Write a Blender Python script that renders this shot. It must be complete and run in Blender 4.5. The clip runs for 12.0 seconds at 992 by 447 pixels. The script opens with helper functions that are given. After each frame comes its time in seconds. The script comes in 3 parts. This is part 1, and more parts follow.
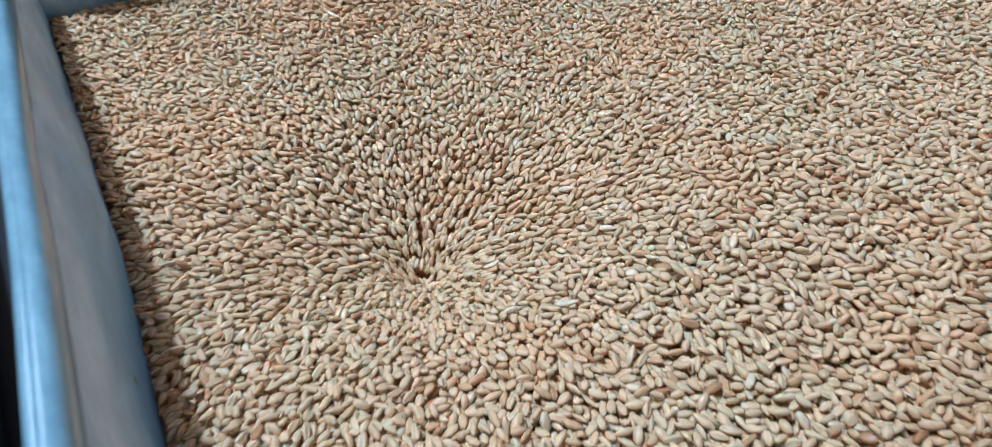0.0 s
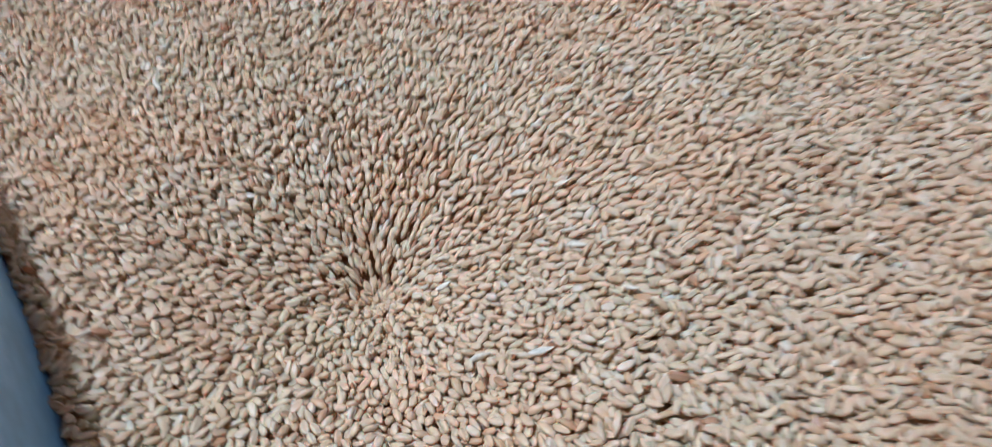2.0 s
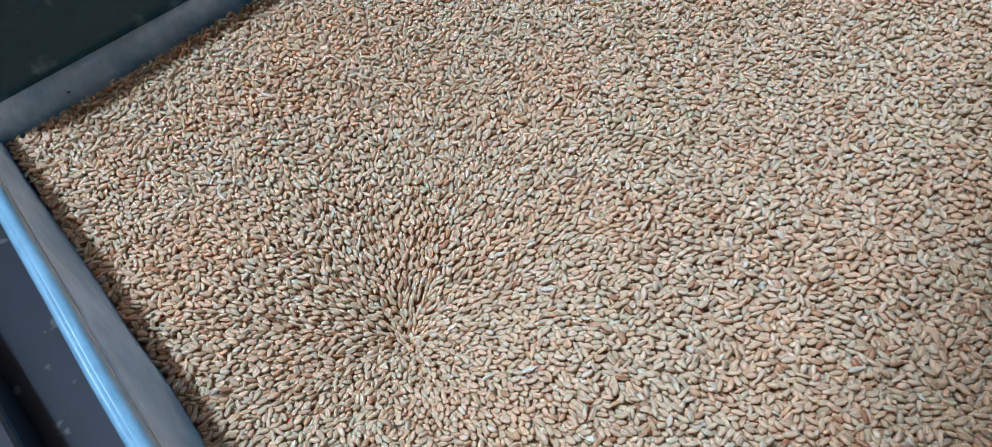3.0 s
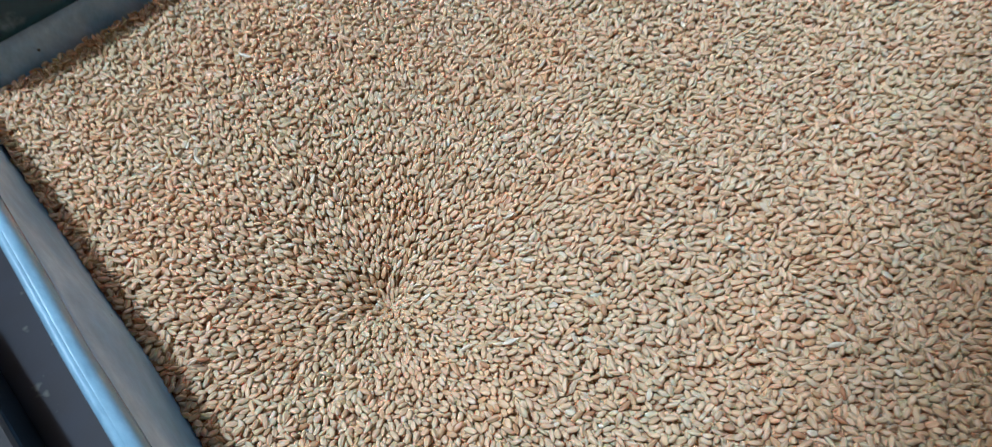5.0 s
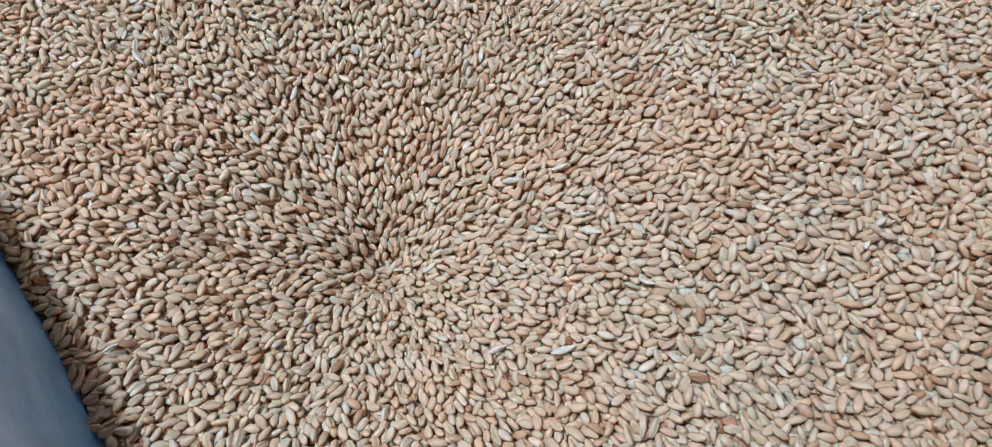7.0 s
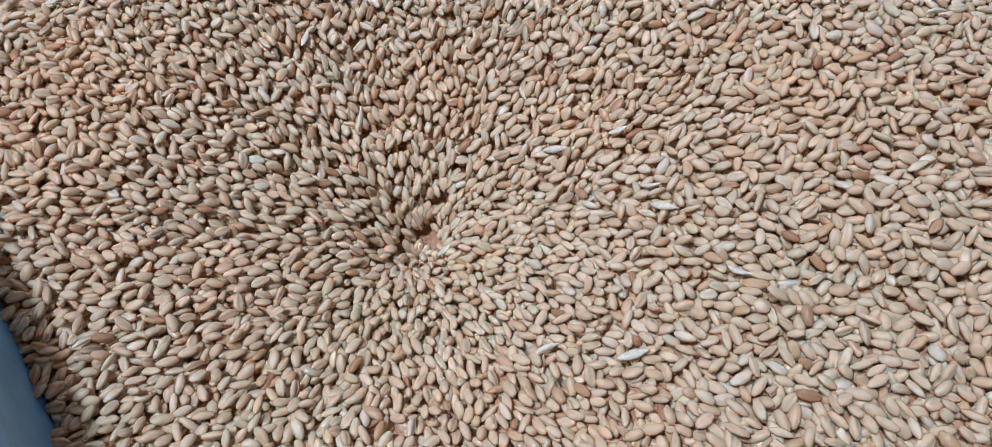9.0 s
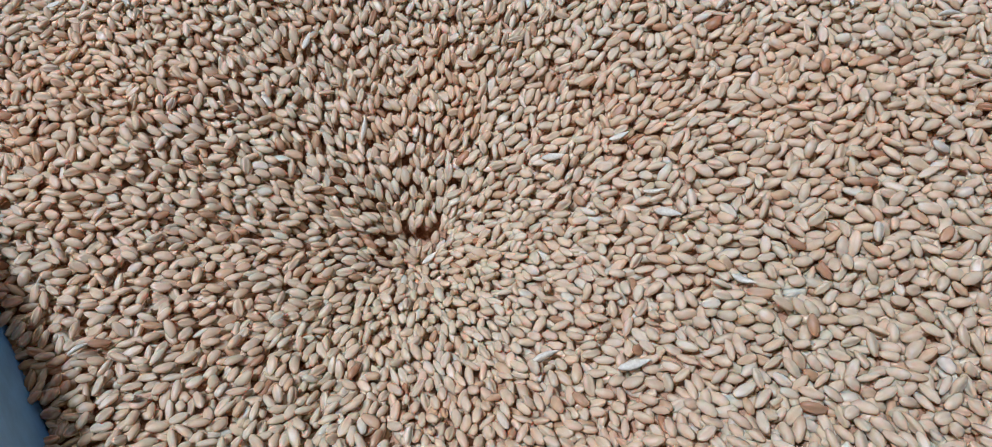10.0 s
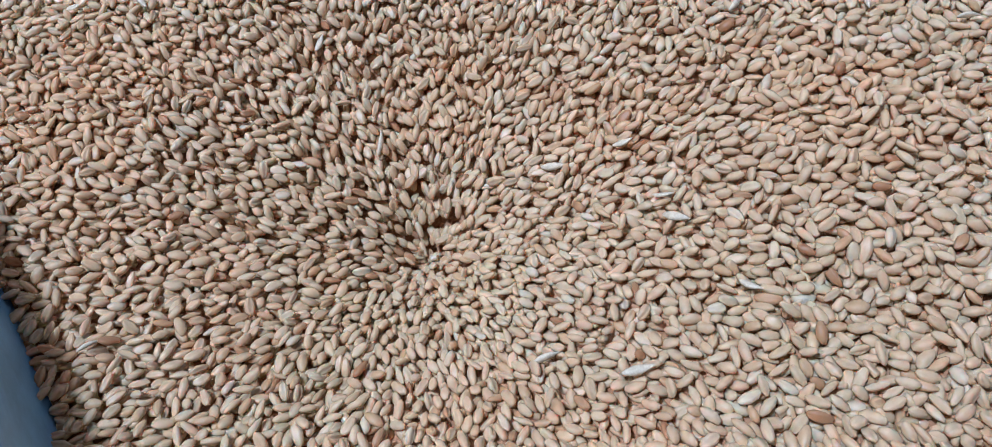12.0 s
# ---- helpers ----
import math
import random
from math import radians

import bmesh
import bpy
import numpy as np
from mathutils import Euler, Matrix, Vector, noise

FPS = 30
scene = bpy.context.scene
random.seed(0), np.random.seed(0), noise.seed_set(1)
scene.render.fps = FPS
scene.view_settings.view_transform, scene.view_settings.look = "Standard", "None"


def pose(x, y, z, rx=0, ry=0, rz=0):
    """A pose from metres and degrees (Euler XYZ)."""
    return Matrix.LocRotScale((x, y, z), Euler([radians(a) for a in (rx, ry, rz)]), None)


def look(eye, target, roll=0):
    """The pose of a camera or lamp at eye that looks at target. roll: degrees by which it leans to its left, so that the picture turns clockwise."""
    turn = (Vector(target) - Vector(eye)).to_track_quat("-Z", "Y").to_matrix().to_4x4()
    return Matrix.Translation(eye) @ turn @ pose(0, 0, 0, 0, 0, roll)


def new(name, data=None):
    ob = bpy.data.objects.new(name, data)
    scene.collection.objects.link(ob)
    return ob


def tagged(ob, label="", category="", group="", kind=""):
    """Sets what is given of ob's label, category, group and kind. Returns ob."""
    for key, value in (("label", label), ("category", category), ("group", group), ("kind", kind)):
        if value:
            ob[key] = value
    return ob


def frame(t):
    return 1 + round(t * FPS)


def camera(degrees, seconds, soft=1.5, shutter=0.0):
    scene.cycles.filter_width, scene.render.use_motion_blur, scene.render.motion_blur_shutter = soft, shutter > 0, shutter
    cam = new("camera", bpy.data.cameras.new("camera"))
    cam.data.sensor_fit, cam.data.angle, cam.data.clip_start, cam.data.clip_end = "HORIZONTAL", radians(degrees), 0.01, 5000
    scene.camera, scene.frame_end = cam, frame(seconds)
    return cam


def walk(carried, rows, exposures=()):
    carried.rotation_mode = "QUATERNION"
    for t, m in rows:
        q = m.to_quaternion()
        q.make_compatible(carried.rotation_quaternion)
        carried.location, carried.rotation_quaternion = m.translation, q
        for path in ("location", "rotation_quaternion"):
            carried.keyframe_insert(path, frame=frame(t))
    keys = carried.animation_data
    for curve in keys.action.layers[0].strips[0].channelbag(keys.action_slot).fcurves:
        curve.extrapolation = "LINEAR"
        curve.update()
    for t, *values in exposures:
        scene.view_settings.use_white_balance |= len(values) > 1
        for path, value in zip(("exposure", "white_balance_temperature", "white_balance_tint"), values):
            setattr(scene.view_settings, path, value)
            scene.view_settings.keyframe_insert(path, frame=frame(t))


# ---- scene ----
cam = camera(63.4, 12.0, soft=0.78, shutter=0.6)
PATH = [
    (0, (-0.063, 0.022, 0.995), (0.722, 1.413, -0.208), -3.9),
    (0.5, (-0.046, 0.057, 0.981), (0.755, 1.391, -0.275), -3.6),
    (1, (-0.037, 0.083, 0.968), (0.766, 1.359, -0.347), -3.2),
    (1.5, (-0.027, 0.101, 0.967), (0.764, 1.334, -0.394), -3.3),
    (2, (-0.026, 0.078, 1.016), (0.718, 1.227, -0.442), -6.2),
    (2.5, (-0.052, 0.048, 1.112), (0.704, 1.148, -0.377), -10.8),
    (2.7, (-0.057, 0.04, 1.122), (0.71, 1.136, -0.364), -11.0),
    (4.3, (-0.056, 0.015, 1.176), (0.69, 1.073, -0.348), -10.7),
    (4.5, (-0.056, 0.015, 1.168), (0.694, 1.069, -0.357), -10.4),
    (5, (-0.048, 0.037, 1.134), (0.674, 1.045, -0.436), -10.1),
    (5.5, (-0.037, 0.063, 1.109), (0.647, 1.033, -0.5), -9.6),
    (6, (-0.024, 0.09, 1.082), (0.629, 1.017, -0.565), -8.5),
    (6.5, (-0.015, 0.109, 1.063), (0.614, 1.002, -0.613), -7.5),
    (7, (-0.013, 0.121, 1.05), (0.601, 0.985, -0.646), -6.5),
    (7.2, (-0.013, 0.127, 1.047), (0.597, 0.977, -0.658), -6.0),
    (8.8, (-0.001, 0.151, 1.008), (0.517, 0.995, -0.73), -9.3),
    (9, (-0.001, 0.151, 1.006), (0.512, 0.999, -0.731), -9.6),
    (9.5, (0.002, 0.152, 1.004), (0.499, 1.012, -0.731), -10.5),
    (10, (0.004, 0.151, 1.003), (0.492, 1.023, -0.73), -11.1),
    (10.5, (0.005, 0.15, 1.003), (0.477, 1.038, -0.726), -12.1),
    (11, (0.006, 0.148, 1.004), (0.461, 1.051, -0.722), -13.1),
    (11.5, (0.007, 0.147, 1.002), (0.454, 1.06, -0.72), -13.5),
    (12, (0.009, 0.147, 1.001), (0.449, 1.07, -0.718), -13.8),
]
EXPOSURES = [(0.0, -0.33, 5080, 2), (1.0, -0.40, 5030, 8), (1.5, -0.42, 5070, 10), (2.5, -0.39, 4790, 6), (4.5, -0.38, 5220, 4),
             (5.5, -0.42, 5160, 5), (6.5, -0.46, 5010, 7), (9.0, -0.54, 5070, 10), (12.0, -0.54, 5070, 11)]
walk(cam, [(t, look(eye, target, roll)) for t, eye, target, roll in PATH], EXPOSURES)

# ---- light ----
world = bpy.data.worlds.new("sky")
scene.world = world
world.use_nodes = True
wn = world.node_tree.nodes
sky = wn.new("ShaderNodeTexSky")
sky.sky_type = "NISHITA"
sky.sun_disc = False
sky.sun_elevation = radians(73)
sky.sun_rotation = radians(-60)
sky.dust_density = 5.0
wn["Background"].inputs["Strength"].default_value = 0.24
# dusty, slightly warm haze over the yard
haze = wn.new("ShaderNodeMix")
haze.data_type, haze.blend_type = "RGBA", "MULTIPLY"
haze.inputs[0].default_value = 1.0
haze.inputs[7].default_value = (1.13, 0.95, 0.80, 1)
world.node_tree.links.new(sky.outputs[0], haze.inputs[6])
world.node_tree.links.new(haze.outputs[2], wn["Background"].inputs["Color"])

sun = new("sun", bpy.data.lights.new("sun", "SUN"))
sun.data.energy = 3.1
sun.data.angle = radians(3.0)
sun.data.color = (0.87, 0.99, 1.10)
sun.matrix_world = look((-0.26, 0.15, 1.0), (0, 0, 0))

# the sky's light in the window behind the hopper
pane = new("window_light", bpy.data.lights.new("window_light", "AREA"))
pane.data.shape, pane.data.size, pane.data.size_y = "RECTANGLE", 1.0, 0.6
pane.data.energy = 20.0
pane.data.color = (0.95, 0.98, 1.0)
pane.matrix_world = look((-0.95, 2.33, 2.45), (-0.05, 0.3, 0.85))


# ---- materials ----
def material(name, rough=0.6, metal=0.0):
    m = bpy.data.materials.new(name)
    m.use_nodes = True
    b = m.node_tree.nodes["Principled BSDF"]
    b.inputs["Roughness"].default_value = rough
    b.inputs["Metallic"].default_value = metal
    return m, m.node_tree.nodes, m.node_tree.links, b


def ramp(nodes, stops):
    r = nodes.new("ShaderNodeValToRGB")
    while len(r.color_ramp.elements) < len(stops):
        r.color_ramp.elements.new(0.5)
    for e, (p, c) in zip(r.color_ramp.elements, stops):
        e.position = p
        e.color = (*c, 1)
    return r


def noise_node(nodes, links, coord, scale, detail=3.0, rough=0.55):
    n = nodes.new("ShaderNodeTexNoise")
    n.inputs["Scale"].default_value = scale
    n.inputs["Detail"].default_value = detail
    n.inputs["Roughness"].default_value = rough
    links.new(coord, n.inputs["Vector"])
    return n


def mix_colour(nodes, links, kind, factor, a, b):
    m = nodes.new("ShaderNodeMix")
    m.data_type = "RGBA"
    m.blend_type = kind
    for value, socket in ((factor, m.inputs[0]), (a, m.inputs[6]), (b, m.inputs[7])):
        if isinstance(value, (int, float)):
            socket.default_value = value
        elif isinstance(value, tuple):
            socket.default_value = (*value, 1)
        else:
            links.new(value, socket)
    return m.outputs[2]


def bump(nodes, links, height, b, strength, distance):
    n = nodes.new("ShaderNodeBump")
    n.inputs["Strength"].default_value = strength
    n.inputs["Distance"].default_value = distance
    links.new(height, n.inputs["Height"])
    links.new(n.outputs[0], b.inputs["Normal"])


def kernel_material(name, single):
    """Wheat skin. single: for kernels that are objects of their own."""
    m, nodes, links, b = material(name, 0.37)
    if single:
        pick = nodes.new("ShaderNodeObjectInfo").outputs["Random"]
    else:
        pick = nodes.new("ShaderNodeNewGeometry").outputs["Random Per Island"]
    tone = ramp(nodes, [(0.0, (0.42, 0.21, 0.10)), (0.03, (0.60, 0.39, 0.215)), (0.14, (0.68, 0.49, 0.305)),
                        (0.6, (0.71, 0.53, 0.34)), (0.94, (0.725, 0.56, 0.37)), (1.0, (0.75, 0.63, 0.47))])
    links.new(pick, tone.inputs[0])
    coord = nodes.new("ShaderNodeTexCoord").outputs["Object"]
    place = nodes.new("ShaderNodeObjectInfo").outputs["Location"] if single else coord
    patch = noise_node(nodes, links, place, 14, 2)
    cast = ramp(nodes, [(0.34, (1.02, 0.955, 0.90)), (0.5, (1, 1, 1)), (0.66, (0.99, 1.01, 0.99))])
    links.new(patch.outputs[0], cast.inputs[0])
    shift = nodes.new("ShaderNodeVectorMath")
    shift.operation = "ADD"
    spread = nodes.new("ShaderNodeMath")
    spread.operation = "MULTIPLY"
    spread.inputs[1].default_value = 7.0
    links.new(pick, spread.inputs[0])
    links.new(coord, shift.inputs[0])
    links.new(spread.outputs[0], shift.inputs[1])
    mottle = noise_node(nodes, links, shift.outputs[0], 420, 3)
    fine = noise_node(nodes, links, shift.outputs[0], 1800, 2)
    shade = ramp(nodes, [(0.3, (0.84, 0.79, 0.74)), (0.7, (1.08, 1.08, 1.08))])
    links.new(mottle.outputs[0], shade.inputs[0])
    col = mix_colour(nodes, links, "MULTIPLY", 0.5, tone.outputs[0], shade.outputs[0])
    # darker germ end and brush end
    along = nodes.new("ShaderNodeAttribute")
    along.attribute_name = "along"
    ends = ramp(nodes, [(0.0, (0.42, 0.26, 0.14)), (0.07, (0.92, 0.82, 0.70)), (0.16, (1, 1, 1)), (0.95, (1, 1, 1)), (1.0, (0.72, 0.55, 0.38))])
    links.new(along.outputs["Fac"], ends.inputs[0])
    col = mix_colour(nodes, links, "MULTIPLY", 0.5, col, ends.outputs[0])
    col = mix_colour(nodes, links, "MULTIPLY", 1.0, col, cast.outputs[0])
    links.new(col, b.inputs["Base Color"])
    b.inputs["Subsurface Weight"].default_value = 0.50
    b.inputs["Subsurface Radius"].default_value = (1.0, 0.55, 0.35)
    b.inputs["Subsurface Scale"].default_value = 0.0015
    bump(nodes, links, fine.outputs[0], b, 0.18, 0.0004)
    return m


def bulk_material():
    m, nodes, links, b = material("gap-shaded wheat", 0.8)
    coord = nodes.new("ShaderNodeTexCoord").outputs["Object"]
    n = noise_node(nodes, links, coord, 300, 4)
    # darker and redder than kernels: the gaps' warm shade is in this colour
    r = ramp(nodes, [(0.35, (0.44, 0.22, 0.11)), (0.65, (0.58, 0.34, 0.19))])
    links.new(n.outputs[0], r.inputs[0])
    links.new(r.outputs[0], b.inputs["Base Color"])
    bump(nodes, links, n.outputs[0], b, 0.8, 0.002)
    return m


def paint_material(name, paint, dust_from, dust_to, rough, low=None):
    """Blue enamel on sheet steel under a film of flour dust, with dark chips. The film also carries side light in its
    colour.
    """
    m, nodes, links, b = material(name, rough)
    coord = nodes.new("ShaderNodeTexCoord").outputs["Object"]
    stretch = nodes.new("ShaderNodeMapping")
    stretch.inputs["Scale"].default_value = (1.0, 0.35, 0.8)
    links.new(coord, stretch.inputs["Vector"])
    big = noise_node(nodes, links, stretch.outputs[0], 22, 5, 0.6)
    grain = noise_node(nodes, links, stretch.outputs[0], 130, 5, 0.7)
    chips = noise_node(nodes, links, coord, 95, 2, 0.4)
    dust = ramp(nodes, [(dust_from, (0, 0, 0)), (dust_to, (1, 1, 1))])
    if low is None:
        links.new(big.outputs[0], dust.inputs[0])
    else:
        # the film, dust and side light in one colour, lies on the upper part
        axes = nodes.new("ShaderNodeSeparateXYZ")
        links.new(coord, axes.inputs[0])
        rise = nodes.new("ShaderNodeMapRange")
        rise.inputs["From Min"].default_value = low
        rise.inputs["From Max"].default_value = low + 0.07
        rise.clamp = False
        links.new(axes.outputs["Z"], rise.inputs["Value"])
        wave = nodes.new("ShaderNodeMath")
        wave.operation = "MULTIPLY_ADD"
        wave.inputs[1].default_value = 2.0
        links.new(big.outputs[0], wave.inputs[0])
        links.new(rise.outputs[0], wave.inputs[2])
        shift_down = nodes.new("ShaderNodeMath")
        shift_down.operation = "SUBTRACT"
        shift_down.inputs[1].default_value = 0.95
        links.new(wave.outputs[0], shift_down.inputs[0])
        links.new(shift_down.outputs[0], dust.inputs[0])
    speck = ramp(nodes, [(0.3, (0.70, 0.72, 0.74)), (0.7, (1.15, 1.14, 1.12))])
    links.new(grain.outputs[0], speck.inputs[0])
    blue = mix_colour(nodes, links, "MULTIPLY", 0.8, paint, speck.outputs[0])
    # paler and bluer than dust, in place of daylight on the panel
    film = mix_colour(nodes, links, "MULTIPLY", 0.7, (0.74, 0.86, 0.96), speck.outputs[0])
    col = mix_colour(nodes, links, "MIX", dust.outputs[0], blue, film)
    chip = ramp(nodes, [(0.755, (0, 0, 0)), (0.775, (1, 1, 1))])
    links.new(chips.outputs[0], chip.inputs[0])
    col = mix_colour(nodes, links, "MIX", chip.outputs[0], col, (0.03, 0.035, 0.04))
    links.new(col, b.inputs["Base Color"])
    matte = ramp(nodes, [(0.0, (rough, rough, rough)), (1.0, (0.7, 0.7, 0.7))])
    links.new(dust.outputs[0], matte.inputs[0])
    links.new(matte.outputs[0], b.inputs["Roughness"])
    bump(nodes, links, grain.outputs[0], b, 0.12, 0.0008)
    return m


def dark_steel_material(name, base, spots):
    m, nodes, links, b = material(name, 0.55)
    coord = nodes.new("ShaderNodeTexCoord").outputs["Object"]
    n = noise_node(nodes, links, coord, 30, 5)
    s = noise_node(nodes, links, coord, 55, 2)
    r = ramp(nodes, [(0.3, tuple(0.6 * c for c in base)), (0.7, tuple(1.5 * c for c in base))])
    links.new(n.outputs[0], r.inputs[0])
    k = ramp(nodes, [(0.66, (0, 0, 0)), (0.72, (1, 1, 1))])
    links.new(s.outputs[0], k.inputs[0])
    col = mix_colour(nodes, links, "MIX", k.outputs[0], r.outputs[0], spots)
    links.new(col, b.inputs["Base Color"])
    bump(nodes, links, n.outputs[0], b, 0.2, 0.002)
    return m


def concrete_material():
    m, nodes, links, b = material("dark concrete", 0.85)
    coord = nodes.new("ShaderNodeTexCoord").outputs["Object"]
    n = noise_node(nodes, links, coord, 4, 6)
    g = noise_node(nodes, links, coord, 90, 4)
    r = ramp(nodes, [(0.3, (0.05, 0.055, 0.065)), (0.7, (0.11, 0.11, 0.115))])
    links.new(n.outputs[0], r.inputs[0])
    sp = ramp(nodes, [(0.3, (0.8, 0.8, 0.8)), (0.7, (1.15, 1.15, 1.15))])
    links.new(g.outputs[0], sp.inputs[0])
    links.new(mix_colour(nodes, links, "MULTIPLY", 1.0, r.outputs[0], sp.outputs[0]), b.inputs["Base Color"])
    bump(nodes, links, g.outputs[0], b, 0.4, 0.002)
    return m


def husk_material():
    m, nodes, links, b = material("pale husk", 0.45)
    coord = nodes.new("ShaderNodeTexCoord").outputs["Object"]
    w = noise_node(nodes, links, coord, 900, 3)
    r = ramp(nodes, [(0.3, (0.66, 0.55, 0.39)), (0.7, (0.84, 0.75, 0.58))])
    links.new(w.outputs[0], r.inputs[0])
    links.new(r.outputs[0], b.inputs["Base Color"])
    bump(nodes, links, w.outputs[0], b, 0.3, 0.0004)
    return m


KERNEL_ONE = kernel_material("wheat skin", True)
KERNEL_ALL = kernel_material("wheat skin of the heap", False)
BULK = bulk_material()
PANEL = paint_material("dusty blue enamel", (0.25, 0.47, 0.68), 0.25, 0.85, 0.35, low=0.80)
RIM = paint_material("blue enamel", (0.26, 0.44, 0.56), 0.62, 0.85, 0.16)
# the upper back wall's shade is put into this darker paint
SHADED_GUARD = paint_material("shade-darkened teal enamel", (0.020, 0.080, 0.120), 0.55, 0.95, 0.45)
CASING = dark_steel_material("dark navy steel", (0.004, 0.006, 0.012), (0.08, 0.08, 0.065))
IRON = dark_steel_material("grey iron", (0.10, 0.09, 0.085), (0.16, 0.14, 0.12))
FLOOR = concrete_material()
# unseen earth outside the shed, kept pale to bounce warm light in
EARTH = dark_steel_material("dry earth", (0.30, 0.24, 0.17), (0.36, 0.30, 0.22))
RUBBER = dark_steel_material("black rubber", (0.006, 0.006, 0.007), (0.012, 0.012, 0.012))
# warm tan, so the added walls bounce warm light onto the grain
PLASTER = dark_steel_material("dull plaster", (0.50, 0.36, 0.25), (0.55, 0.42, 0.31))
HUSK = husk_material()


# ---- mesh helpers ----
def part(name, bm, mat, parent, label=""):
    me = bpy.data.meshes.new(name)
    bm.to_mesh(me)
    bm.free()
    me.materials.append(mat)
    ob = new(name, me)
    ob.parent = parent
    return tagged(ob, label)


def box(bm, x0, x1, y0, y1, z0, z1):
    made = bmesh.ops.create_cube(bm, size=1)
    for v in made["verts"]:
        v.co = ((x0 + x1) / 2 + v.co.x * (x1 - x0), (y0 + y1) / 2 + v.co.y * (y1 - y0), (z0 + z1) / 2 + v.co.z * (z1 - z0))
    return made


def rounded_box(x0, x1, y0, y1, z0, z1, width):
    bm = bmesh.new()
    box(bm, x0, x1, y0, y1, z0, z1)
    bmesh.ops.bevel(bm, geom=bm.edges[:], offset=width, segments=2, affect="EDGES", profile=0.5)
    return bm


# ---- the plan ----
X1, Y0, Y1 = 0.445, -0.14, 0.562                   # inside of the hopper at the grain's level
XA, XB = -0.0945, -0.0570                          # its left wall runs askew, from XA at Y0 to XB at Y1
LEVEL = 0.80


def left_side(y):
    return XA + (XB - XA) * (y - Y0) / (Y1 - Y0)


DIP = Vector((0.0462, 0.2875))                       # where the grain drains away


def grain_height(x, y):
    """The grain's surface: level, heaped against the back, with a draining cone."""
    r = np.hypot(x - DIP.x, y - DIP.y)
    cone = 0.49 * 0.016 * np.log1p(np.exp((0.103 - r) / 0.016)) + 0.009 * np.exp(-(r / 0.015) ** 2)
    k = np.clip((y - 0.39) / 0.16, 0, 1)
    back = k * k * (3 - 2 * k) * 0.013
    j = np.clip((x - 0.30) / 0.14, 0, 1)
    right = 0.014 * j * j
    waves = 0.0022 * np.sin(23 * x + 4 * y) * np.cos(19 * y - 5 * x)
    return LEVEL + 0.003 - cone + back + right + waves


def lean(z):
    """How far the hopper's walls stand outside their line at the grain's level."""
    return (z - LEVEL) * 0.115


# ---- setting ----
bm = bmesh.new()
box(bm, -400, 400, -400, 400, -0.2, 0.0)
ground = part("ground", bm, EARTH, None)
tagged(ground, "unseen pale earth added to bounce warm light", "ground", kind="structure")
bm = bmesh.new()
box(bm, -2.4, 1.3, -1.8, 2.2, 0.004, 0.03)
tagged(part("floor", bm, FLOOR, None), "dark stained concrete floor under the mill", "floor", kind="structure")


def plain(name, mat, label, category, *extent):
    bm = bmesh.new()
    box(bm, *extent)
    return tagged(part(name, bm, mat, None), label, category, kind="structure")


# unseen shed added to shape light by a wide yard doorway and roof opening
WX0, WX1, WZ0, WZ1 = -1.45, -0.45, 2.15, 2.75     # a high window in the wall behind the hopper


def build_north_wall():
    bm = bmesh.new()
    box(bm, -2.4, WX0, 2.2, 2.4, 0, 3.0)
    box(bm, WX1, 1.3, 2.2, 2.4, 0, 3.0)
    box(bm, WX0, WX1, 2.2, 2.4, 0, WZ0)
    box(bm, WX0, WX1, 2.2, 2.4, WZ1, 3.0)
    tagged(part("wall_north", bm, PLASTER, None), "unseen added plaster wall with a high window", "wall", kind="structure")
    window = tagged(new("window_1"), "high barred shed window letting in daylight", "window", kind="structure")
    window.location = ((WX0 + WX1) / 2, 2.25, WZ0)
    half, tall = (WX1 - WX0) / 2, WZ1 - WZ0
    for k in range(5):
        x = -half + (2 * half - 0.03) * k / 4
        part("bar", rounded_box(x, x + 0.03, 0.0, 0.03, 0.0, tall, 0.003), IRON, window)
    for z in (0.0, tall / 2 - 0.015, tall - 0.03):
        part("bar", rounded_box(-half, half, 0.031, 0.055, z, z + 0.03, 0.003), IRON, window)


build_north_wall()
plain("wall_south", PLASTER, "unseen plain plaster wall added to shut out light", "wall", -2.4, 1.3, -2.0, -1.8, 0, 3.0)
plain("wall_west", PLASTER, "unseen plain plaster wall added to shut out light", "wall", -2.6, -2.4, -2.0, 2.4, 0, 3.0)


# added wall: its doorway sets how much side light reaches the panels
def build_east_wall():
    bm = bmesh.new()
    box(bm, 1.3, 1.5, -2.0, -0.1, 0, 3.0)
    box(bm, 1.3, 1.5, 2.1, 2.4, 0, 3.0)
    box(bm, 1.3, 1.5, -0.1, 2.1, 2.8, 3.0)
    tagged(part("wall_east", bm, PLASTER, None), "unseen plaster wall added with a wide doorway for side light", "wall", kind="structure")


build_east_wall()
# the added roof's opening, its near edge askew to shade the front right
HATCH = [(-1.06, 0.26), (0.04, 0.48), (0.04, 1.45), (-1.06, 1.45)]
ROOF = [(-2.6, -2.0), (1.5, -2.0), (1.5, 2.4), (-2.6, 2.4)]


